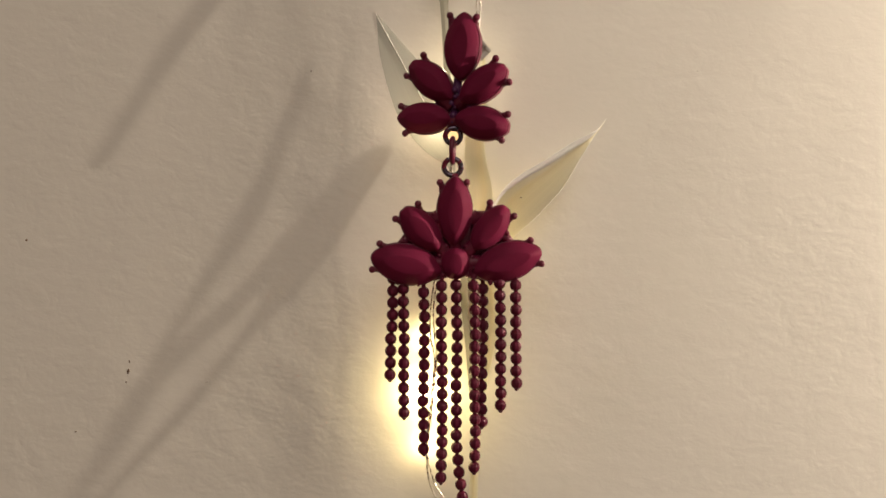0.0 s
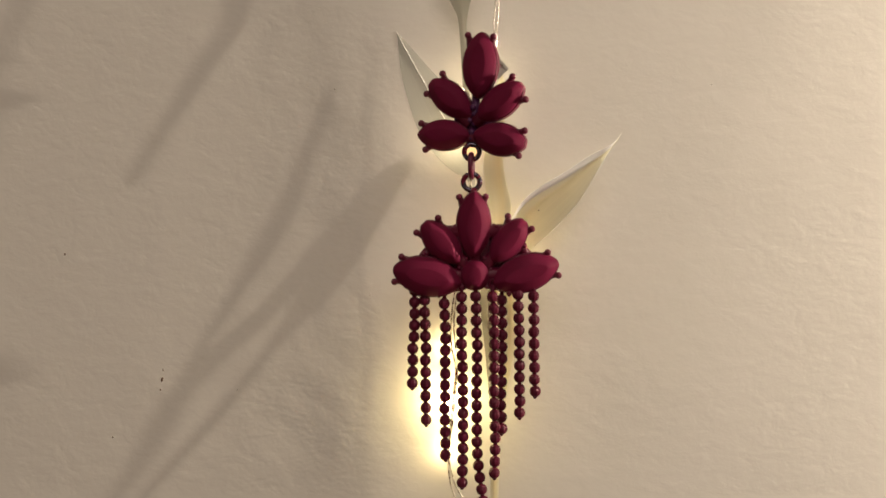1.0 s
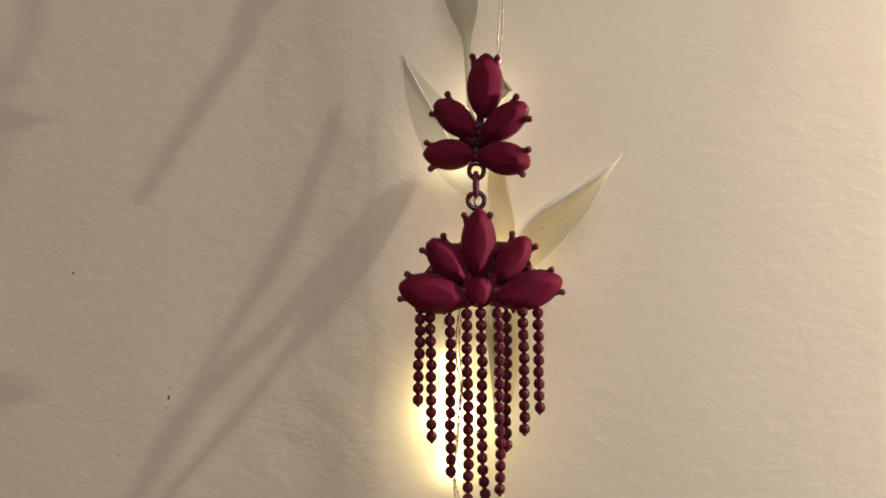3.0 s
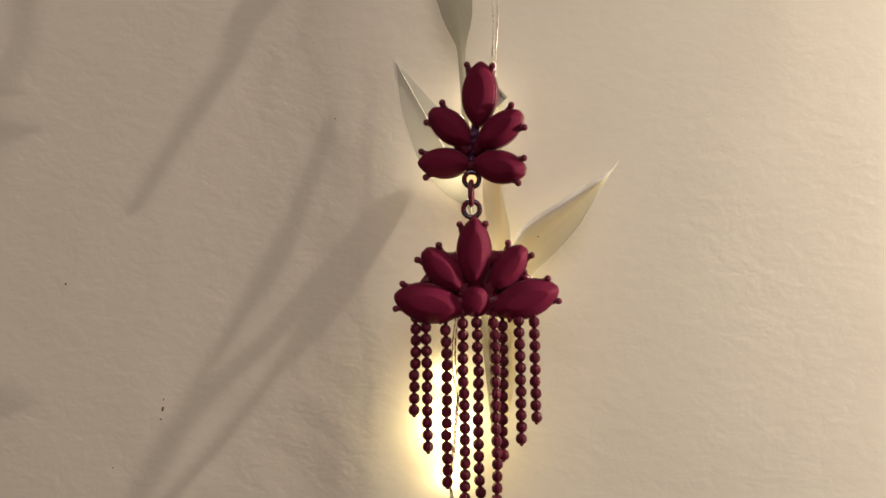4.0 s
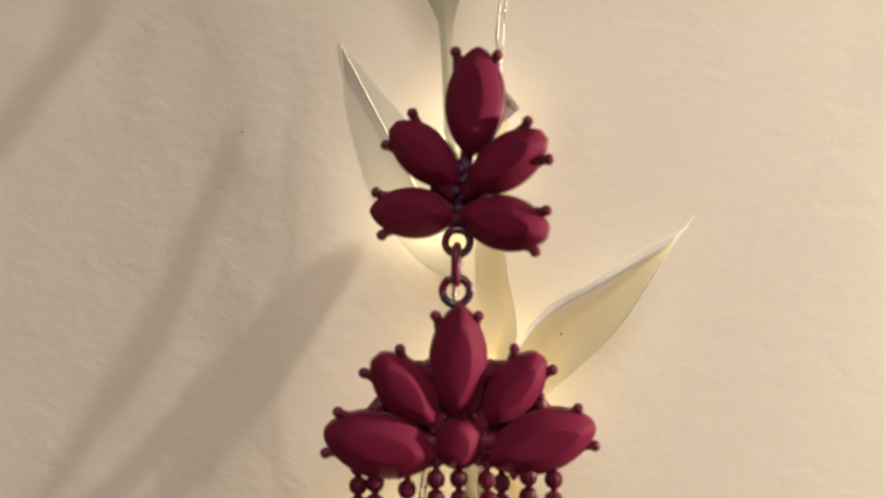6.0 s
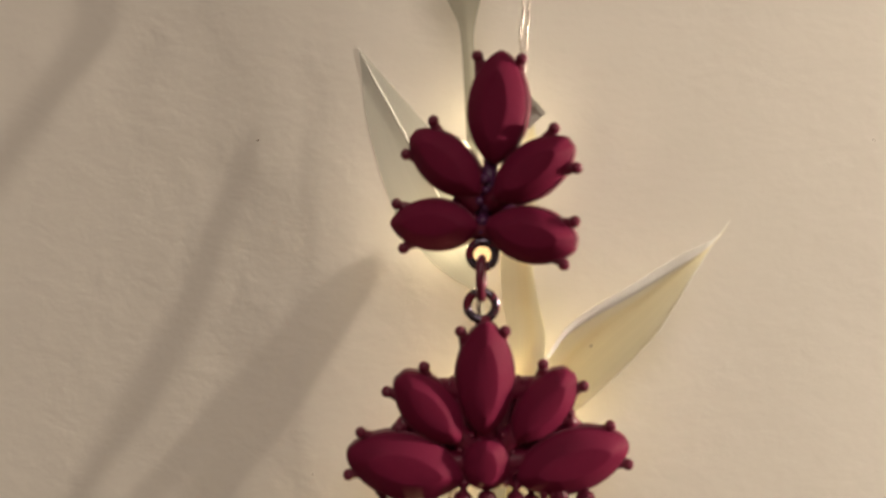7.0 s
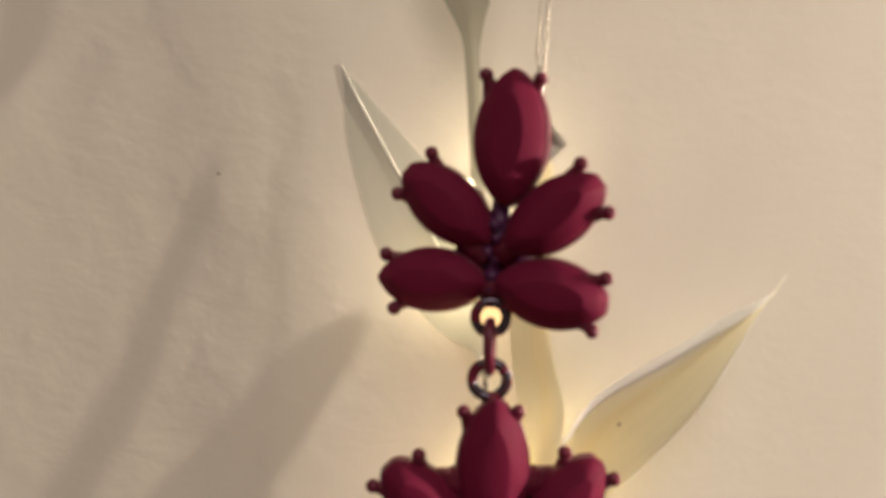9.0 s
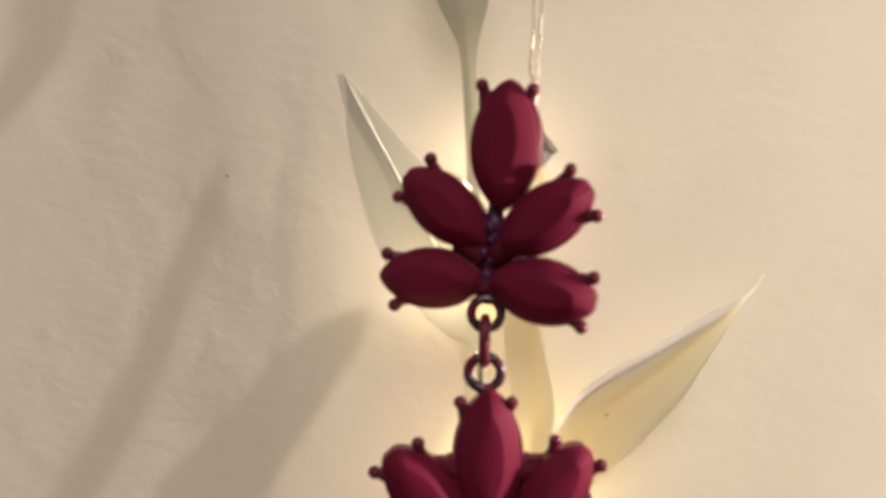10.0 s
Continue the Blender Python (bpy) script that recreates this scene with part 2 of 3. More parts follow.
# tiny dark marks on the paint: x, z, width, height in millimetres
SPECKS = [(-76.59, -12.70, 0.45, 0.5), (-58.69, -36.45, 0.5, 1.0), (-59.06, -38.38, 0.35, 0.4), (-58.42, -34.63, 0.25, 0.6), (-25.07, 17.23, 0.35, 0.2),
          (-68.44, -47.46, 0.4, 0.3), (-19.16, -20.61, 0.2, 0.2), (-44.42, -38.37, 0.15, 0.2), (43.02, 16.99, 0.2, 0.15)]
for sx, sz, sw, sh in SPECKS:
    bm = bmesh.new()
    ball(bm, (0, 0, 0), 0.5 * MM, (sw, 0.12, sh), 8)
    ob = part("wall_speck", bm, SPECK)
    ob.location = (sx * MM, WALL_Y, sz * MM)
    ob.rotation_euler = (0, random.uniform(-0.5, 0.5), 0)
    tagged(ob, "tiny dark speck on the cream wall paint", "speck", "specks on the wall", "structure")

# ---- unseen bulb beside the view, added to cast leaf shadows; its bracket is made up ----


def unseen_bulb(x, h, z):
    lamp = thing("unseen_bulb", (x * MM, WALL_Y, z * MM), "unseen small warm bulb, added beside the view on a made-up metal bracket", "lamp")
    bm = bmesh.new()
    tube(bm, glide([(0.030, -0.0005, 0.0), (0.030, -h * MM * 0.6, 0.0), (0.022, -h * MM, 0.0), (0.0075, -h * MM, 0.0)], 16), 0.0016)
    part("bracket", bm, SILVER, lamp)
    bm = bmesh.new()
    ball(bm, (0.030, -0.001, 0), 0.008, (1, 0.25, 1), 16)
    part("rosette", bm, SILVER, lamp)
    bm = bmesh.new()
    tube(bm, [(0.0085, -h * MM, 0), (0.0048, -h * MM, 0)], 0.0032, 12)
    part("socket", bm, SILVER, lamp)
    bm = bmesh.new()
    ball(bm, (0, -h * MM, 0), 0.0008, (1, 1, 1), 20)
    part("bulb", bm, BULB_GLOW, lamp, "glowing warm bulb")
    return lamp


unseen_bulb(230.0, 29.2, 27.0)

# ---- the leaf sprig: lines of (x, height off the wall, z) in millimetres ----


def leaf(name, lines, mat, parent, label="", thick=0.14, rows=40, across=5):
    """A thin leaf lofted over its edges and folds, each a line from the tip to the base."""
    tracks = [glide([(x, -h, z) for x, h, z in line], rows) for line in lines]
    bm = bmesh.new()
    uv = bm.loops.layers.uv.new("uv")
    grid, width = [], (len(lines) - 1) * across + 1
    for i in range(rows):
        cuts = [t[i] for t in tracks]
        row = []
        for j in range(width):
            k, f = min(j // across, len(lines) - 2), 0.0
            f = (j - k * across) / across
            row.append(bm.verts.new((cuts[k].lerp(cuts[k + 1], f)) * MM))
        grid.append(row)
    for i in range(rows - 1):
        for j in range(width - 1):
            f = bm.faces.new((grid[i][j], grid[i][j + 1], grid[i + 1][j + 1], grid[i + 1][j]))
            for lp, (a, b) in zip(f.loops, ((i, j), (i, j + 1), (i + 1, j + 1), (i + 1, j))):
                lp[uv].uv = (b / (width - 1), a / (rows - 1))
    ob = part(name, bm, mat, parent, label)
    mod = ob.modifiers.new("thickness", "SOLIDIFY")
    mod.thickness, mod.offset = thick * MM, 0
    crisp = ob.modifiers.new("crisp_rim", "EDGE_SPLIT")
    crisp.split_angle = math.radians(50)
    return ob


sprig = thing("leaf_sprig", (0, WALL_Y, 0), "cream translucent decorative leaf sprig lying against the wall", "leaves")

# broad leaf that bends out to one side, its upper margin rolled, narrowing to a thin petiole
leaf("leaf", [
    [(26.20, 4.60, 8.05), (24.15, 4.68, 5.50), (20.25, 4.38, 2.80), (15.75, 4.12, -0.08), (11.85, 3.92, -2.30), (9.10, 3.86, -4.35), (6.80, 3.92, -7.40), (5.40, 4.20, -13.00), (5.60, 4.69, -19.50), (5.50, 5.58, -28.00), (3.60, 6.90, -41.00), (2.70, 8.14, -57.30)],
    [(26.30, 4.59, 8.20), (24.70, 4.67, 5.90), (20.80, 4.57, 2.70), (16.30, 4.45, -0.70), (12.40, 4.28, -3.60), (9.70, 4.16, -6.40), (8.00, 4.09, -10.00), (6.90, 4.24, -14.40), (6.70, 4.79, -20.00), (6.60, 5.72, -28.40), (4.20, 7.00, -41.40), (3.40, 8.20, -57.10)],
    [(26.25, 4.58, 8.12), (24.75, 4.35, 5.95), (21.95, 4.35, 1.40), (19.15, 4.37, -3.30), (16.40, 4.28, -6.50), (13.68, 4.16, -9.25), (10.71, 4.05, -11.90), (8.40, 4.16, -15.60), (7.50, 4.78, -20.50), (7.60, 5.75, -29.40), (5.00, 6.99, -41.80), (4.20, 8.14, -57.29)],
], LEAF, sprig, "cream leaf with a paler rolled margin", thick=0.05)

# middle leaf, upright behind the jewellery
leaf("leaf", [
    [(5.30, 3.50, 19.60), (3.90, 3.63, 15.00), (2.60, 3.85, 8.50), (2.00, 3.98, 3.68), (2.30, 4.28, -0.50), (3.00, 4.69, -5.26), (3.00, 5.22, -13.00), (2.60, 5.84, -22.00), (2.90, 6.73, -36.00)],
    [(5.35, 3.50, 19.60), (5.20, 3.72, 15.20), (4.80, 3.95, 8.50), (4.80, 4.09, 4.00), (5.05, 4.35, 0.00), (5.50, 4.79, -5.20), (4.40, 5.32, -13.00), (3.40, 5.92, -22.00), (3.20, 6.81, -36.00)],
    [(5.45, 3.50, 19.60), (6.10, 3.65, 15.60), (5.70, 3.89, 9.00), (5.48, 4.05, 4.29), (5.88, 4.25, 0.70), (6.90, 4.74, -5.23), (5.40, 5.27, -13.00), (4.10, 5.84, -22.00), (3.50, 6.73, -36.00)],
], LEAF, sprig, "upright cream leaf with a centre crease", thick=0.05)

# small folded bract at the foot of the two leaves, greyed as if turned from the lamp
# added to cast the second, upper arm of the forked leaf shadow
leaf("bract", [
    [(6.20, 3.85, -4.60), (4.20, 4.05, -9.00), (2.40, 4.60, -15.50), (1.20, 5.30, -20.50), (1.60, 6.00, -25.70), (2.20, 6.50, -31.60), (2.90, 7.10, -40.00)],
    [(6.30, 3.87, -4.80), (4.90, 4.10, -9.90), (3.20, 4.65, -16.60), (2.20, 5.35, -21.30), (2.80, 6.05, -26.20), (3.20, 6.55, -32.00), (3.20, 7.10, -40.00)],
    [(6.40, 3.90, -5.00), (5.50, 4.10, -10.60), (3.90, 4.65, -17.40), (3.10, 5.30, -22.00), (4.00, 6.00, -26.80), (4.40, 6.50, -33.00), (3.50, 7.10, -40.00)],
], GREYED, sprig, "folded bract added to shape the leaf shadow, greyed as shade")

# sheer folded leaf with a bright crease, flat on the wall, its lower end rounding in behind the ring
leaf("leaf", [
    [(-13.64, 0.02, 27.34), (-13.35, 0.02, 25.00), (-12.95, 0.02, 20.37), (-11.72, 0.02, 15.06), (-10.08, 0.02, 10.04), (-8.09, 0.05, 6.59), (-5.40, 0.06, 3.45), (-3.20, 0.08, 1.70), (-1.00, 0.13, 0.30), (-0.20, 0.17, -3.00), (0.10, 0.21, -9.00)],
    [(-13.62, 0.04, 27.31), (-12.45, 0.07, 25.00), (-9.90, 0.09, 20.30), (-7.30, 0.12, 15.60), (-4.96, 0.13, 11.40), (-3.00, 0.15, 7.60), (-1.60, 0.17, 4.80), (-0.70, 0.18, 2.90), (-0.10, 0.19, 0.90), (0.10, 0.21, -3.00), (0.25, 0.23, -9.00)],
    [(-13.58, 0.04, 27.30), (-11.40, 0.04, 24.90), (-7.80, 0.05, 20.80), (-4.70, 0.06, 17.20), (-2.20, 0.08, 13.20), (-0.60, 0.10, 9.40), (0.10, 0.13, 6.40), (0.40, 0.15, 3.80), (0.40, 0.17, 1.19), (0.40, 0.19, -3.00), (0.40, 0.21, -9.00)],
], SHEER, sprig, "sheer white folded leaf with a shiny crease", thick=0.02)

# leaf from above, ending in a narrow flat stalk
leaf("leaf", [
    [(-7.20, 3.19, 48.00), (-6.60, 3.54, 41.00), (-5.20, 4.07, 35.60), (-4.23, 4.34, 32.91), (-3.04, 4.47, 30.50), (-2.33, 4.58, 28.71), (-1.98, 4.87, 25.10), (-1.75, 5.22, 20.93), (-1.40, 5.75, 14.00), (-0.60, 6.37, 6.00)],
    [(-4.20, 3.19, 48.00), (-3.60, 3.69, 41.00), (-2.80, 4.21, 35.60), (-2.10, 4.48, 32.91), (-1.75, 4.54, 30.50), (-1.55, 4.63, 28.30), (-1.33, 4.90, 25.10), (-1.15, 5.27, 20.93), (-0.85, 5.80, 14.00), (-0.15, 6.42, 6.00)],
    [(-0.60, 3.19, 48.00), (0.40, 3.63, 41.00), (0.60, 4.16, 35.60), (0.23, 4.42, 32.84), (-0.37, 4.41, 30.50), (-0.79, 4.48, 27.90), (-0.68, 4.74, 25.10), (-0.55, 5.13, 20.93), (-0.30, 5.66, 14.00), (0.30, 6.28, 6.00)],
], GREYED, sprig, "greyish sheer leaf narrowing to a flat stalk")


def ridge(name, line, thickest, mat, label):
    """A rolled edge or raised crease that thins out at both ends."""
    pts = glide([tuple(v * MM for v in (x, -h, z)) for x, h, z in line], 36)
    bm = bmesh.new()
    tube(bm, pts, [max(0.03, thickest * min(1.0, i / 9, (35 - i) / 6)) * MM for i in range(36)], 10)
    return part(name, bm, mat, sprig, label)


# white ridge laid along the fold to draw its glint
CREASE_GLINT = ((-13.62, 0.06, 27.31), (-12.45, 0.10, 25.00), (-9.90, 0.13, 20.30), (-7.30, 0.15, 15.60), (-4.96, 0.17, 11.40), (-3.00, 0.18, 7.60))
ridge("crease", CREASE_GLINT, 0.09, SATIN, "white line standing in for the glint on the crease")
MARGIN = ((26.30, 4.60, 8.25), (24.68, 4.89, 6.39), (20.64, 4.69, 4.31), (15.98, 4.42, 1.32), (11.87, 4.18, -1.11), (8.90, 4.05, -3.54), (6.60, 4.04, -7.20))
INNER = ((26.20, 4.60, 8.05), (24.15, 4.68, 5.50), (20.25, 4.38, 2.80), (15.75, 4.12, -0.08), (11.85, 3.92, -2.30), (9.10, 3.86, -4.35), (6.80, 3.92, -7.40))
leaf("rolled_margin", [MARGIN, [(x, h + 0.03, z) for x, h, z in INNER]], SATIN, sprig, "white rolled leaf margin", thick=0.05)

RIM = ((26.25, 4.62, 8.12), (24.75, 4.40, 5.95), (21.95, 4.40, 1.40), (19.15, 4.42, -3.30), (16.40, 4.33, -6.50), (13.68, 4.20, -9.25), (10.71, 4.10, -11.90))
ridge("lower_rim", RIM, 0.045, SATIN, "thin white lower leaf rim")

# brown fleck near the foot of the broad leaf
bm = bmesh.new()
ball(bm, (11.75 * MM, -4.34 * MM, -5.2 * MM), 0.15 * MM, (1, 0.4, 0.8), 8)
part("fleck", bm, SPECK, sprig, "small brown fleck")

# ---- string of tiny lights on paired wire ----
lights = thing("string_light", (0, WALL_Y, 0), "silver wire fairy light string hanging behind the earring", "lights")


def strand(line, r=0.13):
    bm = bmesh.new()
    tube(bm, glide([tuple(v * MM for v in (x, -h, z)) for x, h, z in line], 70), r * MM, 7)
    return part("wire", bm, WIRE, lights)


def led(at, mat, r=0.9, label=""):
    x, h, z = at
    bm = bmesh.new()
    ball(bm, (x * MM, -h * MM, z * MM), r * MM, (0.85, 0.85, 1.5), 14)
    part("led_bead", bm, mat, lights, label)


strand([(3.95, 8.2, 48.23), (4.24, 8.2, 33.41), (4.24, 8.3, 29.67), (3.96, 8.4, 26.85), (4.15, 8.6, 24.01), (3.49, 8.6, 16.53), (1.31, 8.6, 9.01), (-0.31, 9.6, 0.51), (-0.41, 9.6, -1.39), (-1.58, 9.6, -11.93), (-3.17, 9.6, -19.57), (-3.77, 9.6, -24.21), (-3.79, 9.6, -28.66), (-3.02, 9.6, -32.44), (-3.32, 9.6, -35.65), (-3.92, 9.6, -41.61), (-4.53, 9.6, -47.60), (-4.15, 9.6, -53.10), (-2.57, 9.6, -57.62), (-0.20, 9.6, -67.69)])
strand([(5.17, 8.2, 48.22), (5.00, 8.2, 33.41), (4.81, 8.3, 29.66), (4.62, 8.4, 26.85), (4.43, 8.6, 24.01), (3.87, 8.6, 16.53), (1.60, 8.6, 9.01), (-0.03, 9.6, 0.50), (-0.12, 9.6, -1.39), (-1.10, 9.6, -11.93), (-2.68, 9.6, -19.56), (-3.28, 9.6, -24.19), (-3.10, 9.6, -28.63), (-2.72, 9.6, -31.65), (-3.03, 9.6, -35.64), (-3.73, 9.6, -42.65), (-4.44, 9.6, -47.65), (-3.36, 9.6, -53.16), (-0.99, 9.6, -57.67), (1.79, 9.6, -67.76)])
led((-4.99, 2.9, -40.10), GLOW, 0.45, "hidden glowing warm white bead")
# two unseen beads added to stretch the glow up and down the tassels
led((-5.19, 2.4, -30.52), GLOW_LEAF, 0.3, "hidden glowing warm white bead")
led((-5.02, 2.6, -49.48), GLOW_LEAF, 0.34, "hidden glowing warm white bead")
led((-3.00, 4.2, 6.90), GLOW_MID, 0.48, "hidden glowing warm white bead")
led((0.60, 5.6, 18.80), GLOW_MID, 0.4, "hidden glowing warm white bead")
led((3.20, 2.0, -12.60), GLOW_LEAF, 0.45, "hidden glowing warm white bead")
led((0.08, 9.5, 5.17), GLOW_SOFT, 1.2, "glowing amber bead")
led((4.24, 8.6, 24.66), BEAD_WHITE, 0.5, "unlit white bead")

# ---- the earring: (x, z) in millimetres, y towards the viewer is negative ----
earring = thing("earring", (0, HANG_Y, 0), "matt burgundy floral drop earring with beaded tassels", "earring")


def almond(a, b, count=40, point=1.25, cut=1.0):
    """Outline of a pointed oval with half-length a along x and half-width b along y; cut: where its outer end is blunted."""
    out = []
    for k in range(count):
        q = 2 * math.pi * k / count
        s = math.sin(q)
        out.append((min(a * math.cos(q), a * cut), b * math.copysign(abs(s) ** point, s)))
    return out


def loft(bm, rings, turn):
    """Closes stacked rings [(outline, height)] into a solid, turned in its plane."""
    made = []
    c, s = math.cos(turn), math.sin(turn)
    for outline, h in rings:
        made.append([bm.verts.new(((x * c - z * s) * MM, -h * MM, (x * s + z * c) * MM)) for x, z in outline])
    for lo, hi in zip(made, made[1:]):
        for k in range(len(lo)):
            bm.faces.new((lo[k], lo[(k + 1) % len(lo)], hi[(k + 1) % len(hi)], hi[k]))
    bm.faces.new(made[0])
    bm.faces.new(made[-1])


def scaled(outline, sx, sz):
    return [(x * sx, z * sz) for x, z in outline]


TWIST = -0.25         # the upper flower is turned about its hook: depth gained per unit of width


def depth_at(x, z):
    """How far behind the hanging plane a place of the cast frame lies."""
    return TWIST * x if z > 3.0 else 0.06 * x if z < -2.0 else 0.0


def stone(at, length, width, degrees, rise=2.0, point=1.25, cut=1.0, lift=0.0):
    """A faceted almond cabochon in its own cup."""
    turn = math.radians(degrees)
    line = almond(length / 2 - 0.04, width / 2 - 0.06, 40, point, cut)
    cup = almond(length / 2 + 0.1, width / 2 + 0.14, 40, point, cut)
    foot = almond(length / 2 + 0.2, width / 2 + 0.22, 40, point, cut)
    bm = bmesh.new()
    loft(bm, [(scaled(foot, 0.85, 0.82), -1.4 + lift), (scaled(foot, 0.98, 0.98), -1.1 + lift), (foot, -0.75 + lift), (scaled(foot, 0.985, 0.97), -0.45 + lift),
              (cup, -0.2 + lift), (cup, 0.2 + lift), (scaled(cup, 0.99, 0.985), 0.32 + lift), (scaled(cup, 0.97, 0.955), 0.36 + lift), (scaled(cup, 0.95, 0.92), 0.3 + lift)], turn)
    c = part("setting", bm, LACQUER, earring)
    c.location = (at[0] * MM, depth_at(*at) * MM, at[1] * MM)
    c.rotation_euler = (0, 0, math.atan(TWIST if at[1] > 3.0 else 0.06))
    bm = bmesh.new()
    loft(bm, [(scaled(line, 0.97, 0.97), 0.0 + lift), (line, 0.3 + lift), (scaled(line, 0.99, 0.98), 0.55 + lift), (scaled(line, 0.955, 0.91), 0.8 + lift),
              (scaled(line, 0.66, 0.45), rise * 0.97 + lift), (scaled(line, 0.64, 0.42), rise * 0.99 + lift), (scaled(line, 0.61, 0.39), rise + lift),
              (scaled(line, 0.2, 0.12), rise * 1.02 + lift)], turn)
    g = part("stone", bm, STONE, earring, "matt burgundy faceted almond stone")
    g.location, g.rotation_euler = c.location, c.rotation_euler
    return g


def prong(tip, toward):
    """A short claw with a ball end that grips a stone."""
    tip, toward = (Vector((x, depth_at(x, z), z)) for x, z in (tip, toward))
    way = (toward - tip).normalized()
    tip = tip - way * 0.08
    root = tip + way * 1.9 + Vector((0, 0.75, 0))
    bm = bmesh.new()
    tube(bm, [root * MM, (tip + way * 1.15 + Vector((0, 0.42, 0))) * MM, (tip + way * 0.55 + Vector((0, 0.08, 0))) * MM, (tip + Vector((0, -0.2, 0))) * MM],
         [1.05 * MM, 0.8 * MM, 0.55 * MM, 0.46 * MM], 10)
    ball(bm, (tip + Vector((0, -0.25, 0))) * MM, 0.6 * MM, (1, 1, 1), 12)
    return part("prong", bm, LACQUER, earring)


# stones: centre, length, width, direction of the outer end, outer claws
STONES = [
    ((1.62, 19.5), 11.0, 5.9, 86, 1.7, [(-0.36, 24.52), (3.89, 24.03)], 1.0),
    ((-3.56, 14.14), 9.5, 5.1, 139, 1.8, [(-4.78, 18.27), (-7.54, 15.03)], 0.94),
    ((5.05, 13.3), 9.5, 5.1, 36, 1.8, [(7.00, 17.24), (9.09, 13.44)], 0.94),
    ((-4.70, 7.94), 9.3, 5.1, 178, 1.8, [(-8.52, 10.00), (-7.86, 5.57)], 1.0),
    ((4.85, 6.95), 9.4, 5.4, -11, 1.8, [(8.92, 8.25), (7.93, 4.16)], 0.94),
    ((0.36, -7.46), 11.6, 5.8, 89, 1.8, [(-2.06, -2.78), (2.33, -2.78)], 1.0),
    ((-5.24, -10.38), 9.4, 5.2, 132, 1.7, [(-5.71, -6.32), (-9.36, -8.75)], 0.93),
    ((6.28, -10.23), 9.2, 5.0, 51, 1.7, [(6.18, -6.15), (10.14, -8.32)], 0.93),
    ((-7.70, -16.25), 12.0, 6.7, 167, 1.85, [(-11.99, -12.86), (-13.22, -17.07)], 0.98),
    ((9.12, -15.85), 12.0, 6.4, 17, 1.85, [(12.88, -12.37), (14.70, -16.25)], 0.98),
]
for at, length, width, turn, rise, claws, cut in STONES:
    stone(at, length, width, turn, rise, 1.36, cut)
    for tip in claws:
        prong(tip, at)
stone((0.45, -16.10), 5.2, 4.9, 90, 1.7, 1.0)

# dark spine between the upper stones, and the burgundy webs that join the cups


def lump(bm, x, z, r):
    ball(bm, (x * MM, (depth_at(x, z) + 0.15) * MM, z * MM), 0.85 * r * MM, (1, 1.3, 1), 10)


def web(bm, a, b, r=1.25):
    tube(bm, [(x * MM, (0.75 + depth_at(x, z)) * MM, z * MM) for x, z in (a, b)], r * MM, 10)


def plate(bm, x, z, w, h):
    ball(bm, (x * MM, (1.3 + depth_at(x, z)) * MM, z * MM), MM, (w, 0.45, h), 16)


bm = bmesh.new()
for x, z, r in ((0.38, 12.45, 0.75), (-0.18, 10.23, 0.7), (0.47, 9.67, 0.6), (-0.55, 10.97, 0.5), (-1.21, 10.79, 0.5), (1.59, 10.23, 0.45), (0.47, 11.34, 0.55), (0.10, 8.29, 0.8), (0.00, 7.27, 0.6)):
    lump(bm, x, z, r)
web(bm, (1.03, 15.22), (-0.00, 5.78), 0.75)
plate(bm, 0.28, 10.23, 3.2, 3.4)
part("spine", bm, CASTING, earring, "dark cast metal spine coloured with a blue-violet sheen")
bm = bmesh.new()
for x, z, r in ((-3.29, -8.01, 0.5), (4.20, -7.83, 0.5), (4.39, -8.40, 0.4), (-8.28, -12.42, 0.6), (8.98, -11.12, 0.6), (-1.80, -13.93, 0.55), (2.89, -13.93, 0.55),
                (-2.18, -14.78, 0.5), (3.18, -15.06, 0.5), (-1.05, -13.27, 0.5), (2.14, -13.27, 0.5), (-1.71, -18.07, 0.6), (2.52, -18.07, 0.6), (0.45, -18.45, 0.6)):
    lump(bm, x, z, r)
for a, b in (((-3.81, 13.39), (-0.09, 9.68)), ((5.03, 13.36), (0.66, 9.86)), ((-4.29, 7.84), (4.57, 7.35)),
             ((0.18, -3.34), (0.45, -17.41)), ((-5.27, -9.89), (0.45, -16.47)), ((6.45, -9.90), (0.45, -16.47)), ((-10.46, -16.28), (11.62, -15.91)), ((-5.26, -8.76), (6.45, -8.59))):
    web(bm, a, b)
for a, b in (((-3.39, -7.92), (-1.51, -9.14)), ((4.20, -7.83), (2.33, -9.14)), ((-9.04, -13.64), (-7.15, -11.29)), ((9.74, -12.90), (8.14, -11.02)), ((-9.05, -17.23), (-1.99, -17.89)), ((3.18, -17.89), (10.22, -17.04)), ((-8.96, -18.36), (-4.63, -18.74))):
    web(bm, a, b, 0.8)
for x, z, w, h in ((0.45, -13.65, 4.2, 4.4), (-3.39, -12.24, 3.2, 3.0), (4.39, -12.24, 3.2, 3.0), (-6.6, -13.4, 2.6, 1.8), (7.6, -12.9, 2.6, 1.8), (-4.2, -17.6, 4.4, 1.5), (5.2, -17.5, 4.2, 1.5)):
    plate(bm, x, z, w, h)
part("frame", bm, LACQUER, earring, "burgundy lacquered cast frame with bare metal chips")

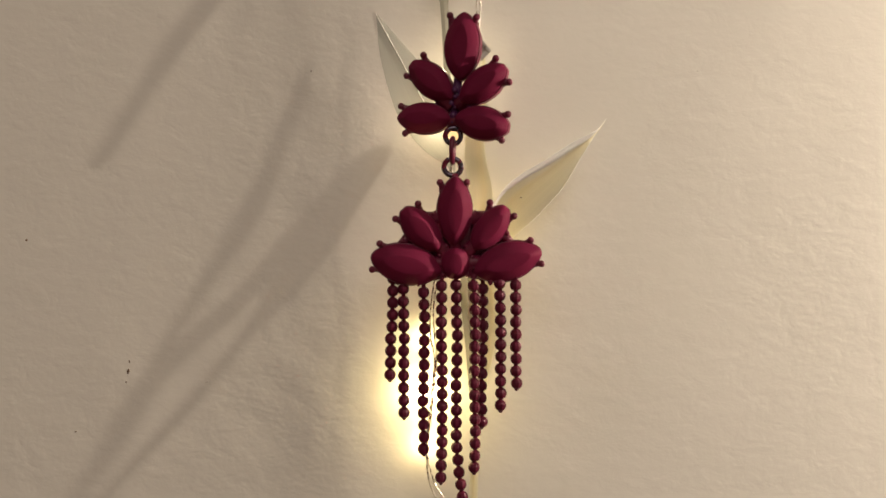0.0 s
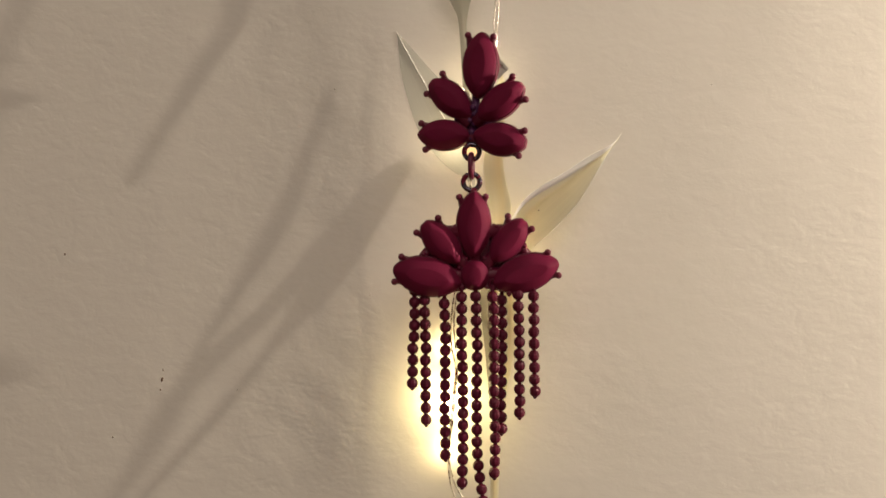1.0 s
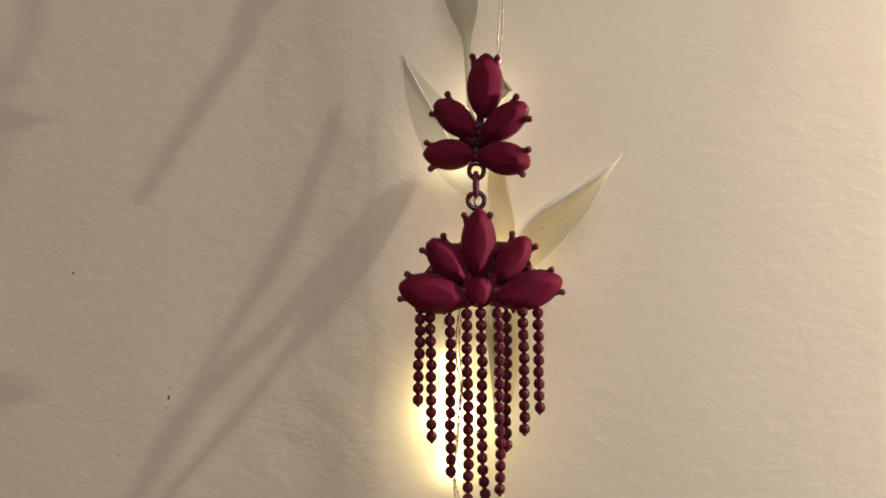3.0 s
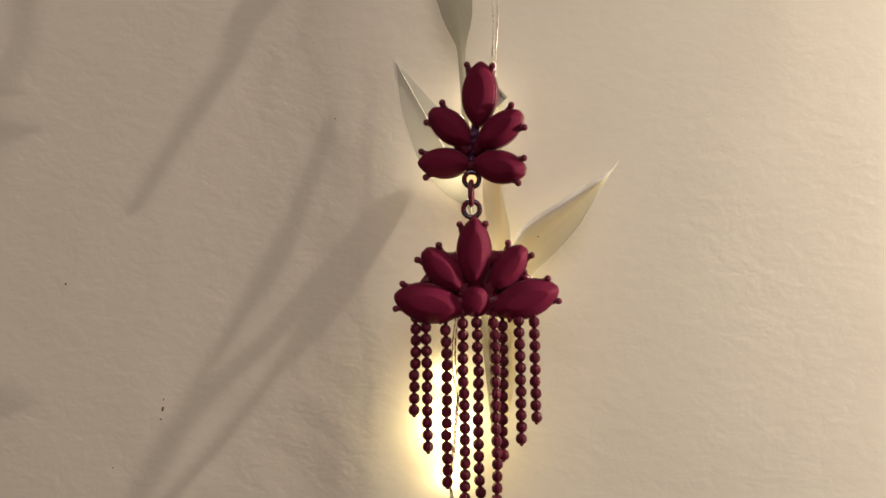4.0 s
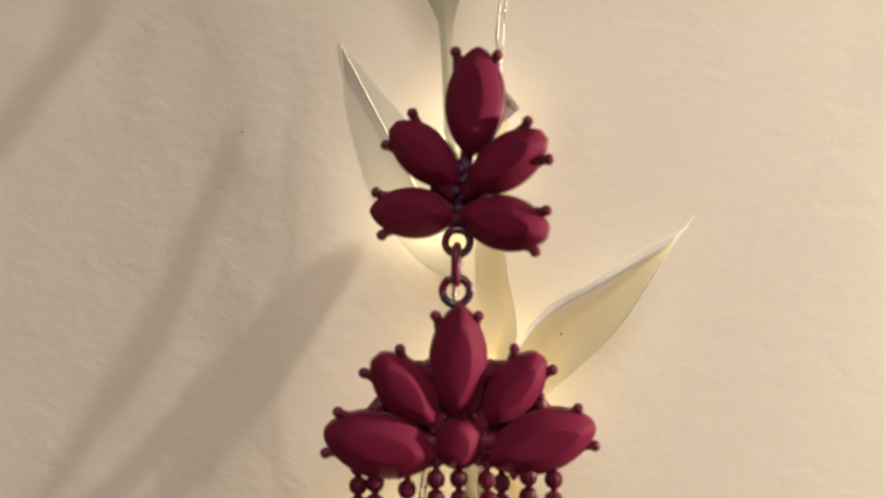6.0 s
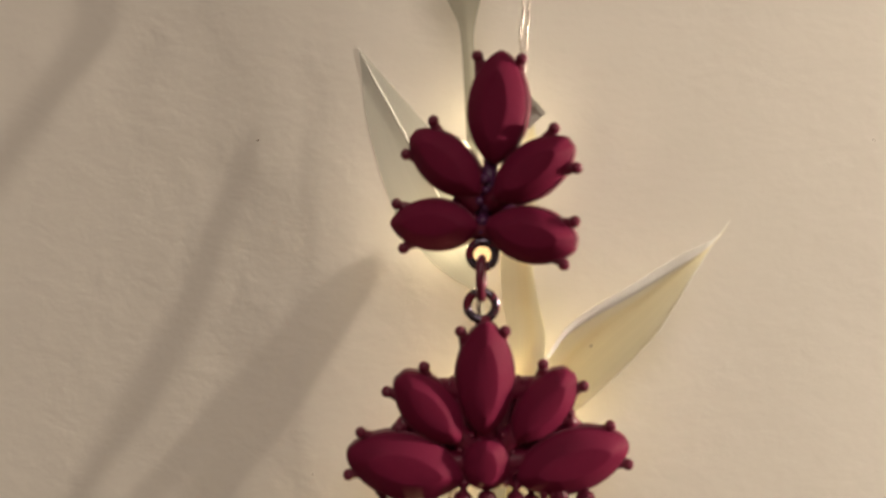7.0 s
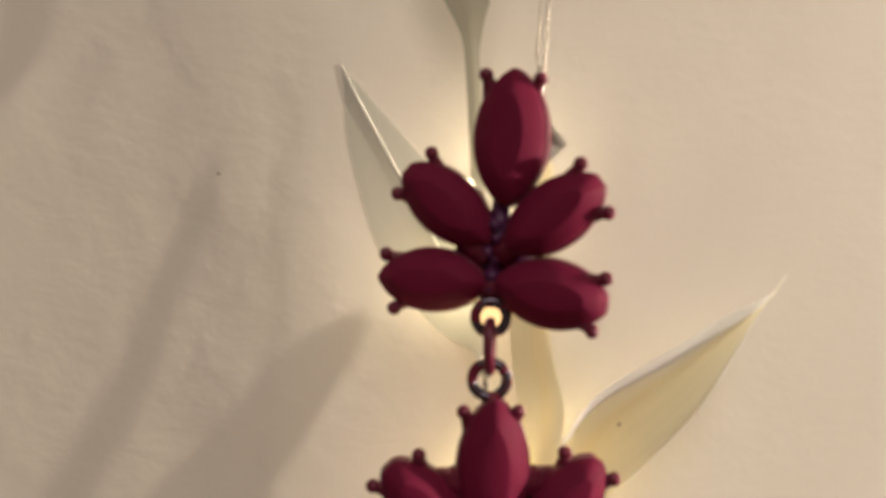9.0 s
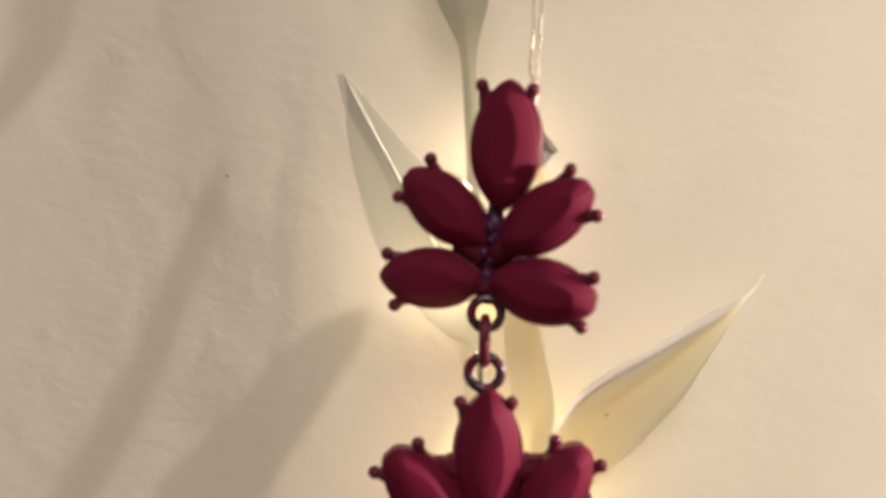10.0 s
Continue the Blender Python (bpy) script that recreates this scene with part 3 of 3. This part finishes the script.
# rings and the link between the two flowers
bm = bmesh.new()
rx, rz = 0.09, 4.95
tube(bm, loop_points((rx * MM, 0.2 * MM, rz * MM), (1.28 * MM, 0, 0), (0, 0, 1.32 * MM)), 0.44 * MM, 10, True)
part("ring", bm, WORN, earring)
bm = bmesh.new()
rx, rz = -0.00, -0.17
tube(bm, loop_points((rx * MM, 0.2 * MM, rz * MM), (1.42 * MM, 0, 0), (0, 0, 1.40 * MM)), 0.46 * MM, 10, True)
part("ring", bm, WORN, earring, "gunmetal ring with worn lacquer")
bm = bmesh.new()
rx, rz = -0.00, 2.58
tube(bm, loop_points((rx * MM, 0.1 * MM, rz * MM), (0.12 * MM, 1.3 * MM, 0), (0, 0, 1.95 * MM)), 0.48 * MM, 10, True)
part("link", bm, LACQUER, earring)

# clip on the back, its corner showing beside the top stone
bm = bmesh.new()
box(bm, (-2.0 * MM, -0.35 * MM, -1.6 * MM), (2.6 * MM, 0.35 * MM, 2.0 * MM), 0.2 * MM)
box(bm, (-2.0 * MM, -0.75 * MM, 1.35 * MM), (2.6 * MM, -0.3 * MM, 2.0 * MM), 0.12 * MM)
box(bm, (1.95 * MM, -0.75 * MM, -1.6 * MM), (2.6 * MM, -0.3 * MM, 1.3 * MM), 0.12 * MM)
clip = part("clip", bm, SILVER, earring, "silver metal clip on the back", smooth=False)
cx, cz = 3.26, 19.81
clip.matrix_basis = pose(cx * MM, 2.4 * MM, cz * MM, 0, 8, 14) @ pose(0, 0, 0, 0, 40, 0)

# bead shared by all tassels
bm = bmesh.new()
PROFILE = [(-0.96, 0.36), (-0.64, 0.80), (-0.2, 0.97), (0.2, 0.97), (0.64, 0.80), (0.96, 0.36)]
rings = [[bm.verts.new((r * MM * math.cos(2 * math.pi * k / 10), r * MM * math.sin(2 * math.pi * k / 10), z * MM)) for k in range(10)] for z, r in PROFILE]
for lo, hi in zip(rings, rings[1:]):
    for k in range(10):
        bm.faces.new((lo[k], lo[(k + 1) % 10], hi[(k + 1) % 10], hi[k]))
bm.faces.new(rings[0])
bm.faces.new(rings[-1])
bmesh.ops.recalc_face_normals(bm, faces=bm.faces)
BEAD = bpy.data.meshes.new("bead")
bm.to_mesh(BEAD)
bm.free()
BEAD.materials.append(BEADS)


def tassel(line, count, depth, top=None):
    """A ball chain that hangs along a line; top: the loop it hangs from."""
    pts = [Vector((x * MM, depth * MM, z * MM)) for x, z in line]
    path = glide(pts, 40)
    bm = bmesh.new()
    first = path[0] + Vector((0, 0, 0.0021))
    tube(bm, [first] + path, 0.36 * MM, 7)
    ball(bm, path[-1] + Vector((0, 0, -0.00095)), 0.36 * MM, (1, 1, 1), 8)
    tube(bm, loop_points(first + Vector((0, 0, 0.0001)), (0.55 * MM, 0, 0), (0, 0, 0.75 * MM), 14), 0.28 * MM, 7, True)
    chain = part("chain", bm, BEADS, earring, "burgundy ball chain tassel")
    run = [0.0]
    for a, b in zip(path, path[1:]):
        run.append(run[-1] + (b - a).length)
    for i in range(count):
        goal = run[-1] * i / (count - 1)
        k = min(max(n for n, d in enumerate(run) if d <= goal), 38)
        p = path[k].lerp(path[k + 1], (goal - run[k]) / (run[k + 1] - run[k]))
        b = new("bead", BEAD)
        b.parent = chain
        way = (path[min(k + 2, 39)] - path[max(k - 1, 0)]).normalized()
        b.rotation_mode = "QUATERNION"
        b.rotation_quaternion = (-way).to_track_quat("Z", "Y") @ Euler((0, 0, random.uniform(0, 6))).to_quaternion()
        b.location = p + Vector((random.uniform(-1, 1) * 0.06 * MM, random.uniform(-1, 1) * 0.08 * MM, 0))


TASSELS = [
    ([(-10.00, -18.74), (-10.12, -24.98), (-10.42, -29.92), (-10.54, -34.88)], 9, 0.3),
    ([(-8.22, -20.44), (-8.15, -28.78), (-8.27, -34.49), (-8.19, -41.28)], 11, 0.2),
    ([(-4.82, -21.00), (-4.75, -28.77), (-4.96, -38.31), (-4.89, -47.42)], 14, 0.1),
    ([(-1.81, -19.87), (-1.91, -26.87), (-1.74, -38.30), (-2.04, -52.23)], 17, -0.1),
    ([(0.54, -19.77), (0.73, -28.77), (0.53, -38.30), (0.72, -47.88), (1.48, -54.63), (2.52, -59.65)], 20, 0.0),
    ([(3.46, -19.87), (3.74, -24.97), (3.56, -36.38), (3.75, -44.99), (3.57, -50.47)], 16, -0.2),
    ([(5.06, -20.53), (5.07, -28.76), (4.79, -37.33), (4.89, -43.07)], 12, 1.3),
    ([(7.88, -19.49), (7.98, -26.86), (8.00, -33.51), (8.01, -40.00)], 11, 0.2),
    ([(10.51, -19.77), (10.53, -26.86), (10.54, -31.61), (10.65, -36.27)], 9, 0.2),
]
for line, count, depth in TASSELS:
    tassel(line, count, depth)
# extra small drops under the cups
for x, z in ((6.28, -19.11), (-9.15, -19.02), (-5.76, -19.30), (7.22, -19.30)):
    bm = bmesh.new()
    ball(bm, (x * MM, 0, z * MM), 0.5 * MM, (0.9, 0.9, 1.5), 8)
    part("drop", bm, LACQUER, earring)
